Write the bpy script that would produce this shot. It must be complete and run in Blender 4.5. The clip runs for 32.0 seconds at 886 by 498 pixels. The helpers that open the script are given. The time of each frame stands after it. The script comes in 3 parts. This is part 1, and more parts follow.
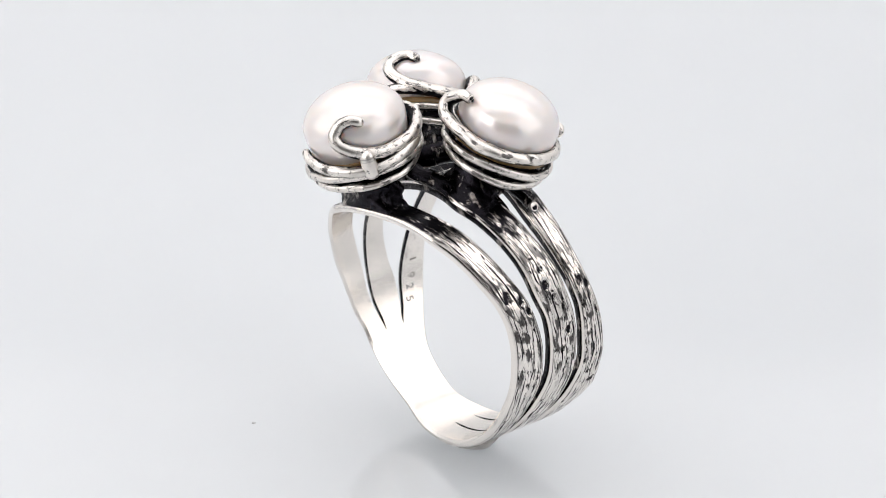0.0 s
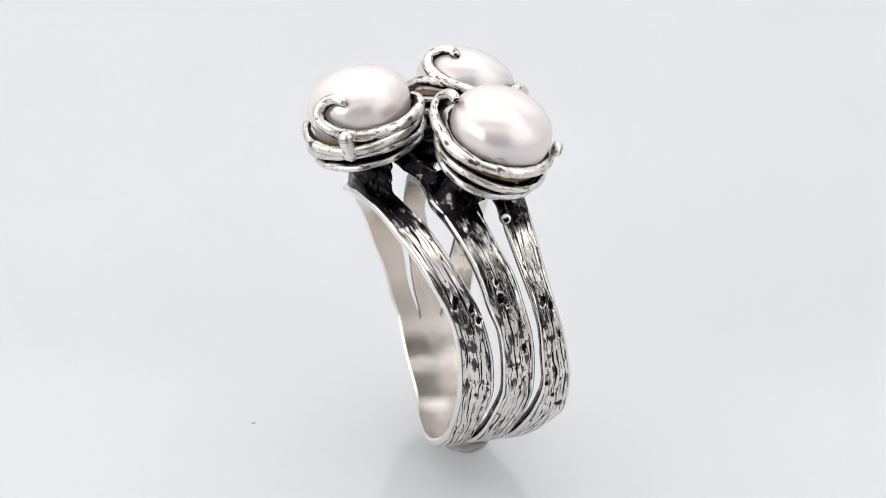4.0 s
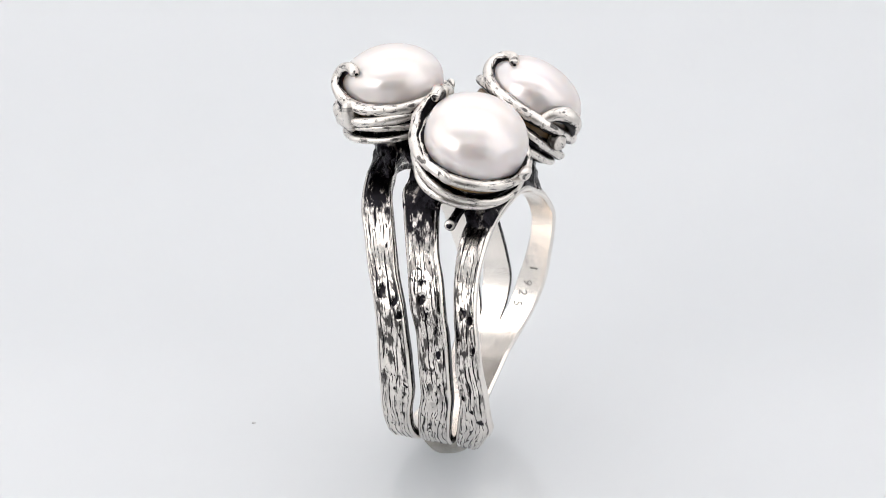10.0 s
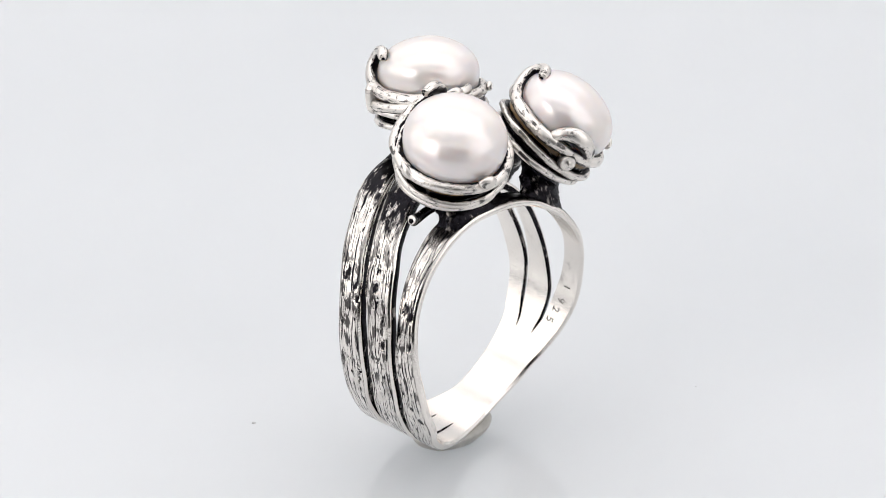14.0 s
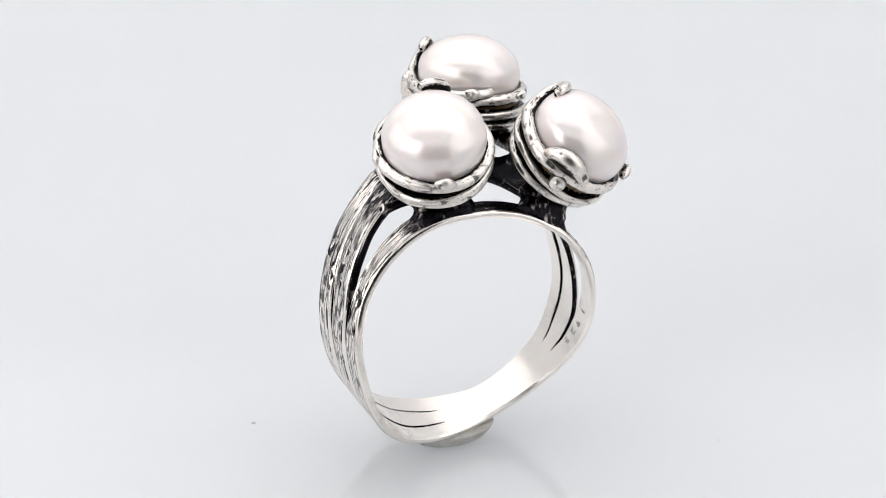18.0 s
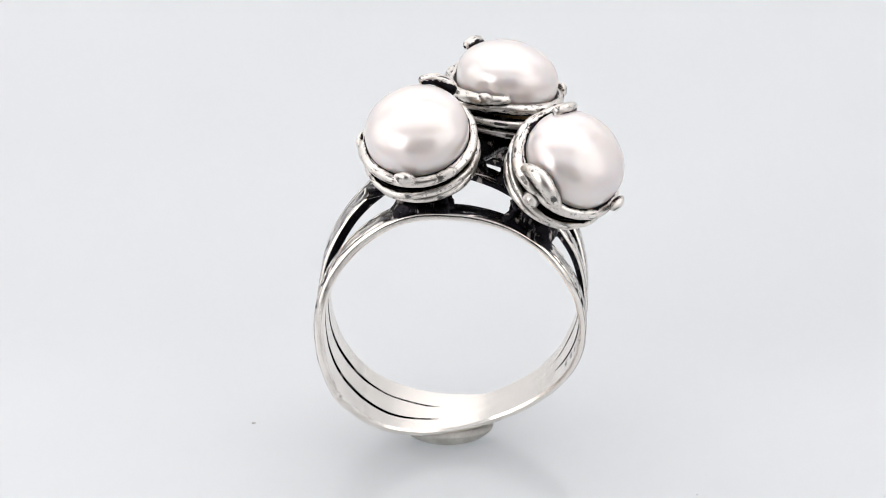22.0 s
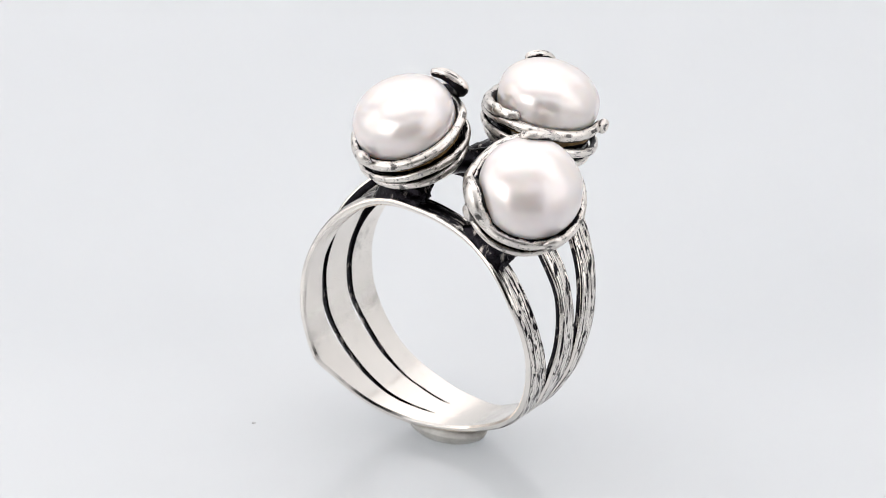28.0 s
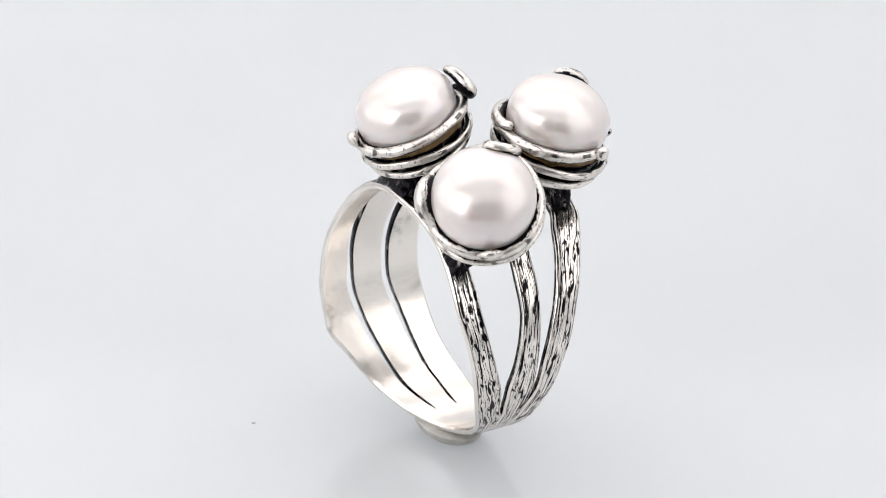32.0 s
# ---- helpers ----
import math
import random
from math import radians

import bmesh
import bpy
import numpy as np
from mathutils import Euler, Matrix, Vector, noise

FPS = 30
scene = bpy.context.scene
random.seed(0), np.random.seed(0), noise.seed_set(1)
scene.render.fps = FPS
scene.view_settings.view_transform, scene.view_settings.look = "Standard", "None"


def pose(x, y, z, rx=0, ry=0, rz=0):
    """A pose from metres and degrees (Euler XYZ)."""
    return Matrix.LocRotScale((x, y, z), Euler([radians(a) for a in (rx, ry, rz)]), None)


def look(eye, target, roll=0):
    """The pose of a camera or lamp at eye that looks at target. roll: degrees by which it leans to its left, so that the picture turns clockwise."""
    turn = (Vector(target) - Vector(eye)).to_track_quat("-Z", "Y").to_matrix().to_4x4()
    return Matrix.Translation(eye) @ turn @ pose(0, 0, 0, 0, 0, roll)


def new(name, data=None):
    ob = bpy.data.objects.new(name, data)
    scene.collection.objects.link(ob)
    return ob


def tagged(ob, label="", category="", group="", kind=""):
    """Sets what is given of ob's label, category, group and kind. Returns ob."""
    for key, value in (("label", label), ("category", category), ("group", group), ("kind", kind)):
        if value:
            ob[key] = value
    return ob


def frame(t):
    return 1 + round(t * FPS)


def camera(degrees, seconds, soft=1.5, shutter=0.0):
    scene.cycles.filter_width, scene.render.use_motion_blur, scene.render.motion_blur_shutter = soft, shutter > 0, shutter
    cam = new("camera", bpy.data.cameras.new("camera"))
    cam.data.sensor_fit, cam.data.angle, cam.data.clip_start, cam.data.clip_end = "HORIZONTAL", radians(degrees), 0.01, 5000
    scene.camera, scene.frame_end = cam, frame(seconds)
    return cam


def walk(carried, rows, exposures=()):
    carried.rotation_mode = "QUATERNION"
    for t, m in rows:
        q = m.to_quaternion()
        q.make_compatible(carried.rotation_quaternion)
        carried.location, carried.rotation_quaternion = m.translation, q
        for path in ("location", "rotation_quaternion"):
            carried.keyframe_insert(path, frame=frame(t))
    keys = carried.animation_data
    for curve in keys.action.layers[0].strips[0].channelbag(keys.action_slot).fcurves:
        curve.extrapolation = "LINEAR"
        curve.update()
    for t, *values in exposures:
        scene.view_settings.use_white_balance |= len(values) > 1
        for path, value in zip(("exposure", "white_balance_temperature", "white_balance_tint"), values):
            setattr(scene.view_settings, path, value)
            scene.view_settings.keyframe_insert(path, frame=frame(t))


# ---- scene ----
MM = 0.001
TURN_START, TURN_RATE = 126.0, -5.8404      # degrees, degrees per second
BAND_CENTRE = 10.9                           # height of the hoop's centre over the plate, mm

# ---- camera ----
cam = camera(12.0, 32.0, soft=0.9)
cam.data.dof.use_dof, cam.data.dof.focus_distance, cam.data.dof.aperture_fstop = True, 0.304, 80
EYE = Vector((0, -271.0, 163.24)) * MM
YAW, PITCH = radians(0.199), radians(-28.56)
AHEAD = Vector((-math.sin(YAW) * math.cos(PITCH), math.cos(YAW) * math.cos(PITCH), math.sin(PITCH)))
STAND = look(EYE, EYE + AHEAD * 0.3, 0.12)
walk(cam, [(0, STAND), (32, STAND)], exposures=[(0, -0.22), (32, -0.22)])

# ---- light ----
world = bpy.data.worlds.new("studio")
scene.world = world
world.use_nodes = True
world.node_tree.nodes["Background"].inputs[0].default_value = (0.9, 0.95, 1.0, 1)
world.node_tree.nodes["Background"].inputs[1].default_value = 0.02


def softbox_light(name, eye, target, sx, sy, watts, colour):
    data = bpy.data.lights.new(name, "AREA")
    data.shape, data.size, data.size_y, data.energy, data.color = "RECTANGLE", sx, sy, watts, colour
    ob = new(name, data)
    ob.matrix_world = look(eye, target)
    return ob


FOCUS = (0, 0, 0.012)
softbox_light("softbox_front", (-0.245, -0.215, 0.20), FOCUS, 0.18, 0.20, 0.34, (1.0, 0.955, 0.925))
softbox_light("softbox_side", (-0.44, -0.02, 0.20), FOCUS, 0.42, 0.36, 0.42, (1.0, 0.955, 0.925))
softbox_light("softbox_other_side", (0.37, -0.14, 0.27), FOCUS, 0.36, 0.38, 0.42, (1.0, 0.960, 0.945))
softbox_light("softbox_top", (0.0, 0.09, 0.545), (0, 0.09, 0), 0.96, 0.46, 1.7, (1.0, 0.957, 0.955))
softbox_light("softbox_back", (0.0, 0.385, 0.28), (0, 0, 0.2), 0.90, 0.46, 0.95, (1.0, 0.96, 0.955))


# ---- materials ----
class Nodes:
    """A short way to write a node material."""

    def __init__(self, name):
        self.mat = bpy.data.materials.new(name)
        self.mat.use_nodes = True
        self.tree = self.mat.node_tree
        self.bsdf = self.tree.nodes["Principled BSDF"]

    def add(self, kind, **settings):
        node = self.tree.nodes.new(kind)
        for key, value in settings.items():
            node.inputs[key.replace("_", " ")].default_value = value
        return node

    def link(self, a, b):
        self.tree.links.new(a, b)

    def mapped(self, source, scale):
        mapping = self.add("ShaderNodeMapping")
        mapping.inputs["Scale"].default_value = scale
        self.link(source, mapping.inputs["Vector"])
        return mapping.outputs["Vector"]

    def noise(self, vector, scale, detail=4.0, rough=0.55):
        node = self.add("ShaderNodeTexNoise", Scale=scale, Detail=detail, Roughness=rough)
        self.link(vector, node.inputs["Vector"])
        return node.outputs["Fac"]

    def ramp(self, value, stops):
        node = self.add("ShaderNodeValToRGB")
        el = node.color_ramp.elements
        while len(el) < len(stops):
            el.new(0.5)
        for e, (at, c) in zip(el, stops):
            e.position, e.color = at, (c, c, c, 1) if isinstance(c, (int, float)) else (*c, 1)
        self.link(value, node.inputs["Fac"])
        return node.outputs["Color"]

    def math(self, op, a, b):
        node = self.add("ShaderNodeMath")
        node.operation = op
        for i, v in enumerate((a, b)):
            if isinstance(v, (int, float)):
                node.inputs[i].default_value = v
            else:
                self.link(v, node.inputs[i])
        return node.outputs[0]

    def mix(self, fac, a, b):
        node = self.tree.nodes.new("ShaderNodeMix")
        node.data_type = "RGBA"
        self.link(fac, node.inputs[0]) if not isinstance(fac, (int, float)) else None
        if isinstance(fac, (int, float)):
            node.inputs[0].default_value = fac
        for i, v in ((6, a), (7, b)):
            if isinstance(v, tuple):
                node.inputs[i].default_value = (*v, 1)
            else:
                self.link(v, node.inputs[i])
        return node.outputs[2]

    def bump(self, height, strength, distance):
        node = self.add("ShaderNodeBump", Strength=strength, Distance=distance)
        self.link(height, node.inputs["Height"])
        self.link(node.outputs[0], self.bsdf.inputs["Normal"])


SILVER, PATINA = (0.90, 0.852, 0.80), (0.014, 0.013, 0.016)


def bark_lines(n, vector, parts, count, wander, widest, spread):
    """Cracks along the strand, some to its width, that wander, swell and break off; 1 in the crack."""
    sway = n.math("MULTIPLY", n.noise(n.mapped(vector, wander), 1.0, 2.0, 0.5), 3.0)
    place = n.math("FRACT", n.math("ADD", n.math("MULTIPLY", parts.outputs[1], count), sway), 0)
    away = n.math("ABSOLUTE", n.math("SUBTRACT", place, 0.5), 0)
    width = n.math("MULTIPLY", n.ramp(n.noise(n.mapped(vector, spread), 1.0, 3.0, 0.6), [(0.42, 0.0), (0.66, 1.0)]), widest)
    return n.ramp(n.math("MULTIPLY", n.math("SUBTRACT", width, away), 11.0), [(0.0, 0.0), (0.5, 1.0)])


def satin_silver():
    """The smooth inside and edges: polished, finely scratched."""
    n = Nodes("satin_silver")
    co = n.add("ShaderNodeTexCoord").outputs["Object"]
    n.bsdf.inputs["Metallic"].default_value = 1
    # dark blotches: some tarnish, and dark reflections put into the colour
    dark_blotch = n.ramp(n.noise(co, 300, 6, 0.7), [(0.57, 0.0), (0.70, 0.6)])
    n.link(n.mix(n.math("MAXIMUM", dark_blotch, n.ramp(n.noise(co, 160, 3), [(0.35, 0.0), (0.7, 0.14)])), SILVER, (0.30, 0.28, 0.27)), n.bsdf.inputs["Base Color"])
    n.link(n.ramp(n.noise(co, 220, 2), [(0.3, 0.18), (0.7, 0.27)]), n.bsdf.inputs["Roughness"])
    n.bump(n.noise(co, 260, 3, 0.5), 0.6, 0.0001)
    return n.mat


def bark_silver():
    """The grooved outside of the strands, with black oxide in the cracks and under the pearls."""
    n = Nodes("bark_silver")
    uv = n.add("ShaderNodeUVMap").outputs["UV"]
    split = n.add("ShaderNodeSeparateXYZ")
    n.link(uv, split.inputs[0])
    lines = bark_lines(n, uv, split, 5.2, (0.2, 1.2, 1), 0.24, (0.34, 4.6, 1))
    fine = bark_lines(n, uv, split, 9.0, (0.4, 2.2, 1), 0.20, (0.7, 8.0, 1))
    flecks = n.ramp(n.noise(n.mapped(uv, (1.2, 5.5, 1)), 1.0, 3.0), [(0.625, 0.0), (0.655, 1.0)])
    dark = n.math("MAXIMUM", n.math("MAXIMUM", lines, fine), flecks)
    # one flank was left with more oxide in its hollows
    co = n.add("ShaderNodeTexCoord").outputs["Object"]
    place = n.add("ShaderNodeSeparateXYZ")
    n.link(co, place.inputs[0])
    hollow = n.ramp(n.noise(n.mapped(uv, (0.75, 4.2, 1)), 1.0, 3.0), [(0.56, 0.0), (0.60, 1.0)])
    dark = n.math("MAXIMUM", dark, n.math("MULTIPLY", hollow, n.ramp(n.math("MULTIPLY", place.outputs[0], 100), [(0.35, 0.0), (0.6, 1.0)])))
    # the other has oxide pits, plus a dark reflection painted about its middle
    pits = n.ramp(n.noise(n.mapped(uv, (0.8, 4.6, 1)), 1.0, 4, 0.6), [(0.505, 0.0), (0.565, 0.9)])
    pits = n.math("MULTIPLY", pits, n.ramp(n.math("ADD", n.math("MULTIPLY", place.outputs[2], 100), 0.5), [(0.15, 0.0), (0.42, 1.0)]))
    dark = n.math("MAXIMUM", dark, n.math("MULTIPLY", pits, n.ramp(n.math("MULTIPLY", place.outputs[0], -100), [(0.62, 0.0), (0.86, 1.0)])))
    # the lip at either edge is worn bright
    out = n.math("ABSOLUTE", n.math("SUBTRACT", split.outputs[1], 0.5), 0)
    dark = n.math("MULTIPLY", dark, n.ramp(out, [(0.39, 1.0), (0.44, 0.0)]))
    seam = n.ramp(n.math("ABSOLUTE", n.math("SUBTRACT", out, 0.40), 0), [(0.0, 1.0), (0.022, 0.0)])
    dark = n.math("MAXIMUM", dark, n.math("MULTIPLY", seam, n.ramp(n.noise(n.mapped(uv, (0.5, 1.5, 1)), 1.0, 2.0), [(0.42, 0.1), (0.55, 1.0)])))
    # oxide left at the joints
    ragged = n.math("MULTIPLY", n.math("SUBTRACT", n.noise(n.mapped(uv, (0.5, 2.6, 1)), 1.0, 5, 0.65), 0.5), 5.0)
    high = n.math("ADD", n.math("MULTIPLY", place.outputs[2], 1000), ragged)
    crown = n.ramp(n.math("MULTIPLY", high, 0.1), [(0.87, 0.0), (0.95, 1.0)])
    oxide = n.math("MULTIPLY", crown, n.ramp(out, [(0.40, 1.0), (0.46, 0.15)]))
    # the oxide is rubbed through in streaks
    rubbed = n.ramp(n.noise(n.mapped(uv, (0.8, 4.0, 1)), 1.2, 4, 0.6), [(0.55, 1.0), (0.64, 0.15)])
    dark = n.math("MAXIMUM", dark, n.math("MULTIPLY", oxide, rubbed))
    # a thin uneven tarnish between the cracks, and fine pepper in it
    film = n.ramp(n.noise(n.mapped(uv, (0.7, 4.5, 1)), 1.3, 5, 0.65), [(0.40, 0.0), (0.66, 0.30)])
    pepper = n.ramp(n.noise(n.mapped(uv, (5.0, 16.0, 1)), 1.3, 3, 0.7), [(0.62, 0.0), (0.70, 0.4)])
    film = n.math("MULTIPLY", n.math("MAXIMUM", film, pepper), n.ramp(out, [(0.38, 1.0), (0.45, 0.15)]))
    n.bsdf.inputs["Metallic"].default_value = 1
    n.link(n.mix(dark, n.mix(film, SILVER, (0.13, 0.12, 0.135)), PATINA), n.bsdf.inputs["Base Color"])
    n.link(n.ramp(dark, [(0.0, 0.16), (1.0, 0.30)]), n.bsdf.inputs["Roughness"])
    relief = n.math("SUBTRACT", n.math("MULTIPLY", n.noise(n.mapped(uv, (1.4, 6.0, 1)), 1.0, 2, 0.5), 1.2), n.math("MULTIPLY", dark, 0.7))
    n.bump(relief, 0.3, 0.00004)
    return n.mat


def worn_silver():
    """Cast wires round the pearls: rubbed bright outside, black with oxide on the sides that no polisher reaches."""
    n = Nodes("worn_silver")
    uv = n.add("ShaderNodeUVMap").outputs["UV"]
    co = n.add("ShaderNodeTexCoord").outputs["Object"]
    split = n.add("ShaderNodeSeparateXYZ")
    n.link(uv, split.inputs[0])
    ragged = n.math("MULTIPLY", n.math("SUBTRACT", n.noise(co, 1100, 6, 0.7), 0.5), 1.8)
    hidden = n.ramp(n.math("ADD", n.math("ADD", split.outputs[1], ragged), 0.5), [(0.84, 1.0), (1.06, 0.0)])
    streak = n.ramp(n.noise(n.mapped(uv, (0.9, 3.2, 1)), 1.0, 5, 0.65), [(0.54, 0.0), (0.61, 1.0)])
    grit = n.ramp(n.noise(co, 2400, 5, 0.75), [(0.57, 0.0), (0.68, 0.75)])
    dark = n.math("MAXIMUM", hidden, n.math("MAXIMUM", n.math("MULTIPLY", streak, 0.85), grit))
    n.bsdf.inputs["Metallic"].default_value = 1
    tone = n.ramp(n.noise(co, 800, 4, 0.6), [(0.35, 0.0), (0.7, 0.45)])
    n.link(n.mix(dark, n.mix(tone, SILVER, (0.45, 0.42, 0.39)), PATINA), n.bsdf.inputs["Base Color"])
    n.link(n.ramp(dark, [(0.0, 0.30), (1.0, 0.38)]), n.bsdf.inputs["Roughness"])
    n.bump(n.math("SUBTRACT", n.math("MULTIPLY", n.noise(co, 1000, 2, 0.5), 1.5), n.math("MULTIPLY", dark, 0.6)), 0.4, 0.00006)
    return n.mat


def black_silver():
    """Silver left black with oxide; its bright glints are painted in as specks."""
    n = Nodes("black_silver")
    co = n.add("ShaderNodeTexCoord").outputs["Object"]
    glint = n.ramp(n.noise(n.mapped(co, (1, 1, 0.45)), 1300, 5, 0.65), [(0.56, 0.0), (0.68, 0.8)])
    n.bsdf.inputs["Metallic"].default_value = 1
    n.link(n.mix(glint, PATINA, (0.55, 0.50, 0.46)), n.bsdf.inputs["Base Color"])
    n.link(n.ramp(glint, [(0.0, 0.27), (1.0, 0.32)]), n.bsdf.inputs["Roughness"])
    n.bump(n.noise(co, 900, 5, 0.65), 0.9, 0.00014)
    return n.mat


def pearl_nacre():
    """White nacre: satin gloss, light scattered under the skin."""
    n = Nodes("pearl_nacre")
    co = n.add("ShaderNodeTexCoord").outputs["Object"]
    tint = n.ramp(n.noise(co, 140, 2), [(0.3, (0.868, 0.81, 0.775)), (0.7, (0.85, 0.79, 0.795))])
    n.link(tint, n.bsdf.inputs["Base Color"])
    n.bsdf.inputs["IOR"].default_value = 2.2
    n.bsdf.inputs["Roughness"].default_value = 0.23
    n.bsdf.inputs["Metallic"].default_value = 0.27
    n.bsdf.inputs["Subsurface Weight"].default_value = 0.75
    n.bsdf.inputs["Subsurface Radius"].default_value = (1.0, 0.85, 0.7)
    n.bsdf.inputs["Subsurface Scale"].default_value = 0.0022
    return n.mat


def warm_underside():
    # warm bounced shade under the pearls, put into the colour
    n = Nodes("warm_underside")
    co = n.add("ShaderNodeTexCoord").outputs["Object"]
    n.link(n.ramp(n.noise(co, 900, 3), [(0.35, (0.16, 0.09, 0.03)), (0.65, (0.32, 0.20, 0.08))]), n.bsdf.inputs["Base Color"])
    n.bsdf.inputs["Roughness"].default_value = 0.3
    return n.mat


def dust_grey():
    n = Nodes("dust_grey")
    co = n.add("ShaderNodeTexCoord").outputs["Object"]
    n.link(n.ramp(n.noise(co, 4000, 2), [(0.3, (0.50, 0.50, 0.51)), (0.7, (0.60, 0.60, 0.61))]), n.bsdf.inputs["Base Color"])
    n.bsdf.inputs["Roughness"].default_value = 0.9
    return n.mat


def white_acrylic():
    n = Nodes("white_acrylic")
    co = n.add("ShaderNodeTexCoord").outputs["Object"]
    n.link(n.ramp(n.noise(co, 30, 3), [(0.3, (0.672, 0.697, 0.717)), (0.7, (0.682, 0.707, 0.727))]), n.bsdf.inputs["Base Color"])
    n.link(n.ramp(n.noise(co, 55, 3), [(0.3, 0.08), (0.7, 0.13)]), n.bsdf.inputs["Roughness"])
    n.bsdf.inputs["IOR"].default_value = 1.45
    n.bsdf.inputs["Subsurface Weight"].default_value = 0.9
    n.bsdf.inputs["Subsurface Radius"].default_value = (1, 1, 1)
    n.bsdf.inputs["Subsurface Scale"].default_value = 0.04
    return n.mat


def putty():
    n = Nodes("clear_putty")
    co = n.add("ShaderNodeTexCoord").outputs["Object"]
    n.link(n.ramp(n.noise(co, 1400, 4), [(0.35, (0.60, 0.585, 0.54)), (0.65, (0.76, 0.745, 0.70))]), n.bsdf.inputs["Base Color"])
    n.bsdf.inputs["Roughness"].default_value = 0.45
    n.bsdf.inputs["Transmission Weight"].default_value = 0.3
    n.bump(n.noise(co, 2200, 3), 0.5, 0.00008)
    return n.mat


def tent_fabric(name, low, high):
    n = Nodes(name)
    co = n.add("ShaderNodeTexCoord").outputs["Object"]
    n.link(n.ramp(n.noise(co, 8, 3), [(0.3, low), (0.7, high)]), n.bsdf.inputs["Base Color"])
    n.bsdf.inputs["Roughness"].default_value = 0.9
    n.bump(n.noise(co, 900, 2), 0.2, 0.0002)
    return n.mat


satin, bark, worn, black = satin_silver(), bark_silver(), worn_silver(), black_silver()
stamped = tent_fabric("stamped_grey", (0.30, 0.29, 0.28), (0.42, 0.41, 0.40))
nacre, acrylic, wax, underside_tan, grey_dust = pearl_nacre(), white_acrylic(), putty(), warm_underside(), dust_grey()
fabric = tent_fabric("white_fabric", (0.84, 0.86, 0.87), (0.88, 0.89, 0.90))
curtain = tent_fabric("dark_curtain", (0.02, 0.02, 0.022), (0.03, 0.03, 0.032))


# ---- mesh tools ----
def part(name, bm, material, parent=None, label=""):
    data = bpy.data.meshes.new(name)
    bm.to_mesh(data)
    bm.free()
    data.materials.append(material)
    for poly in data.polygons:
        poly.use_smooth = True
    ob = new(name, data)
    if parent is not None:
        ob.parent = parent
    return tagged(ob, label=label) if label else ob


def sample(keys, at):
    """Smooth interpolation of rows (place, value) at a place (monotone cubic)."""
    xs, ys = np.array([k[0] for k in keys], float), np.array([k[1] for k in keys], float)
    h, d = np.diff(xs), np.diff(ys) / np.diff(xs)
    m = np.zeros_like(ys)
    m[0], m[-1] = d[0], d[-1]
    for i in range(1, len(xs) - 1):
        if d[i - 1] * d[i] > 0:
            m[i] = 2 * d[i - 1] * d[i] / (d[i - 1] + d[i])
    at = np.clip(at, xs[0], xs[-1])
    i = np.clip(np.searchsorted(xs, at) - 1, 0, len(h) - 1)
    u = (at - xs[i]) / h[i]
    return ((1 + 2 * u) * (1 - u) ** 2 * ys[i] + u * (1 - u) ** 2 * h[i] * m[i]
            + u * u * (3 - 2 * u) * ys[i + 1] + u * u * (u - 1) * h[i] * m[i + 1])


def loft(rings, uv=None, closed=False):
    """A skin over rings of equal point counts; the ends are capped."""
    bm = bmesh.new()
    layer = bm.loops.layers.uv.new("along")
    rows = [[bm.verts.new(Vector(p) * MM) for p in ring] for ring in rings]
    count, k = len(rows), len(rows[0])
    for i in range(count if closed else count - 1):
        j = (i + 1) % count
        for a in range(k):
            b = (a + 1) % k
            face = bm.faces.new((rows[i][a], rows[i][b], rows[j][b], rows[j][a]))
            if uv:
                ends = [(i, a), (i, a + 1), (i + 1, a + 1), (i + 1, a)]
                for loop, (s, c) in zip(face.loops, ends):
                    loop[layer].uv = uv(s, c)
    if not closed:
        bm.faces.new(rows[0][::-1])
        bm.faces.new(rows[-1])
    bmesh.ops.recalc_face_normals(bm, faces=bm.faces)
    return creased(bm)


def creased(bm, limit=0.8):
    for e in bm.edges:
        if len(e.link_faces) == 2 and e.calc_face_angle(0) > limit:
            e.smooth = False
    return bm


def glide(points, steps):
    """A smooth line through points (Catmull-Rom), steps per span."""
    p = [Vector(q) for q in points]
    p = [p[0] * 2 - p[1]] + p + [p[-1] * 2 - p[-2]]
    out = []
    for i in range(1, len(p) - 2):
        for s in range(steps):
            u = s / steps
            out.append(0.5 * (2 * p[i] + (p[i + 1] - p[i - 1]) * u + (2 * p[i - 1] - 5 * p[i] + 4 * p[i + 1] - p[i + 2]) * u * u
                              + (3 * p[i] - p[i - 1] - 3 * p[i + 1] + p[i + 2]) * u ** 3))
    out.append(p[-2])
    return out


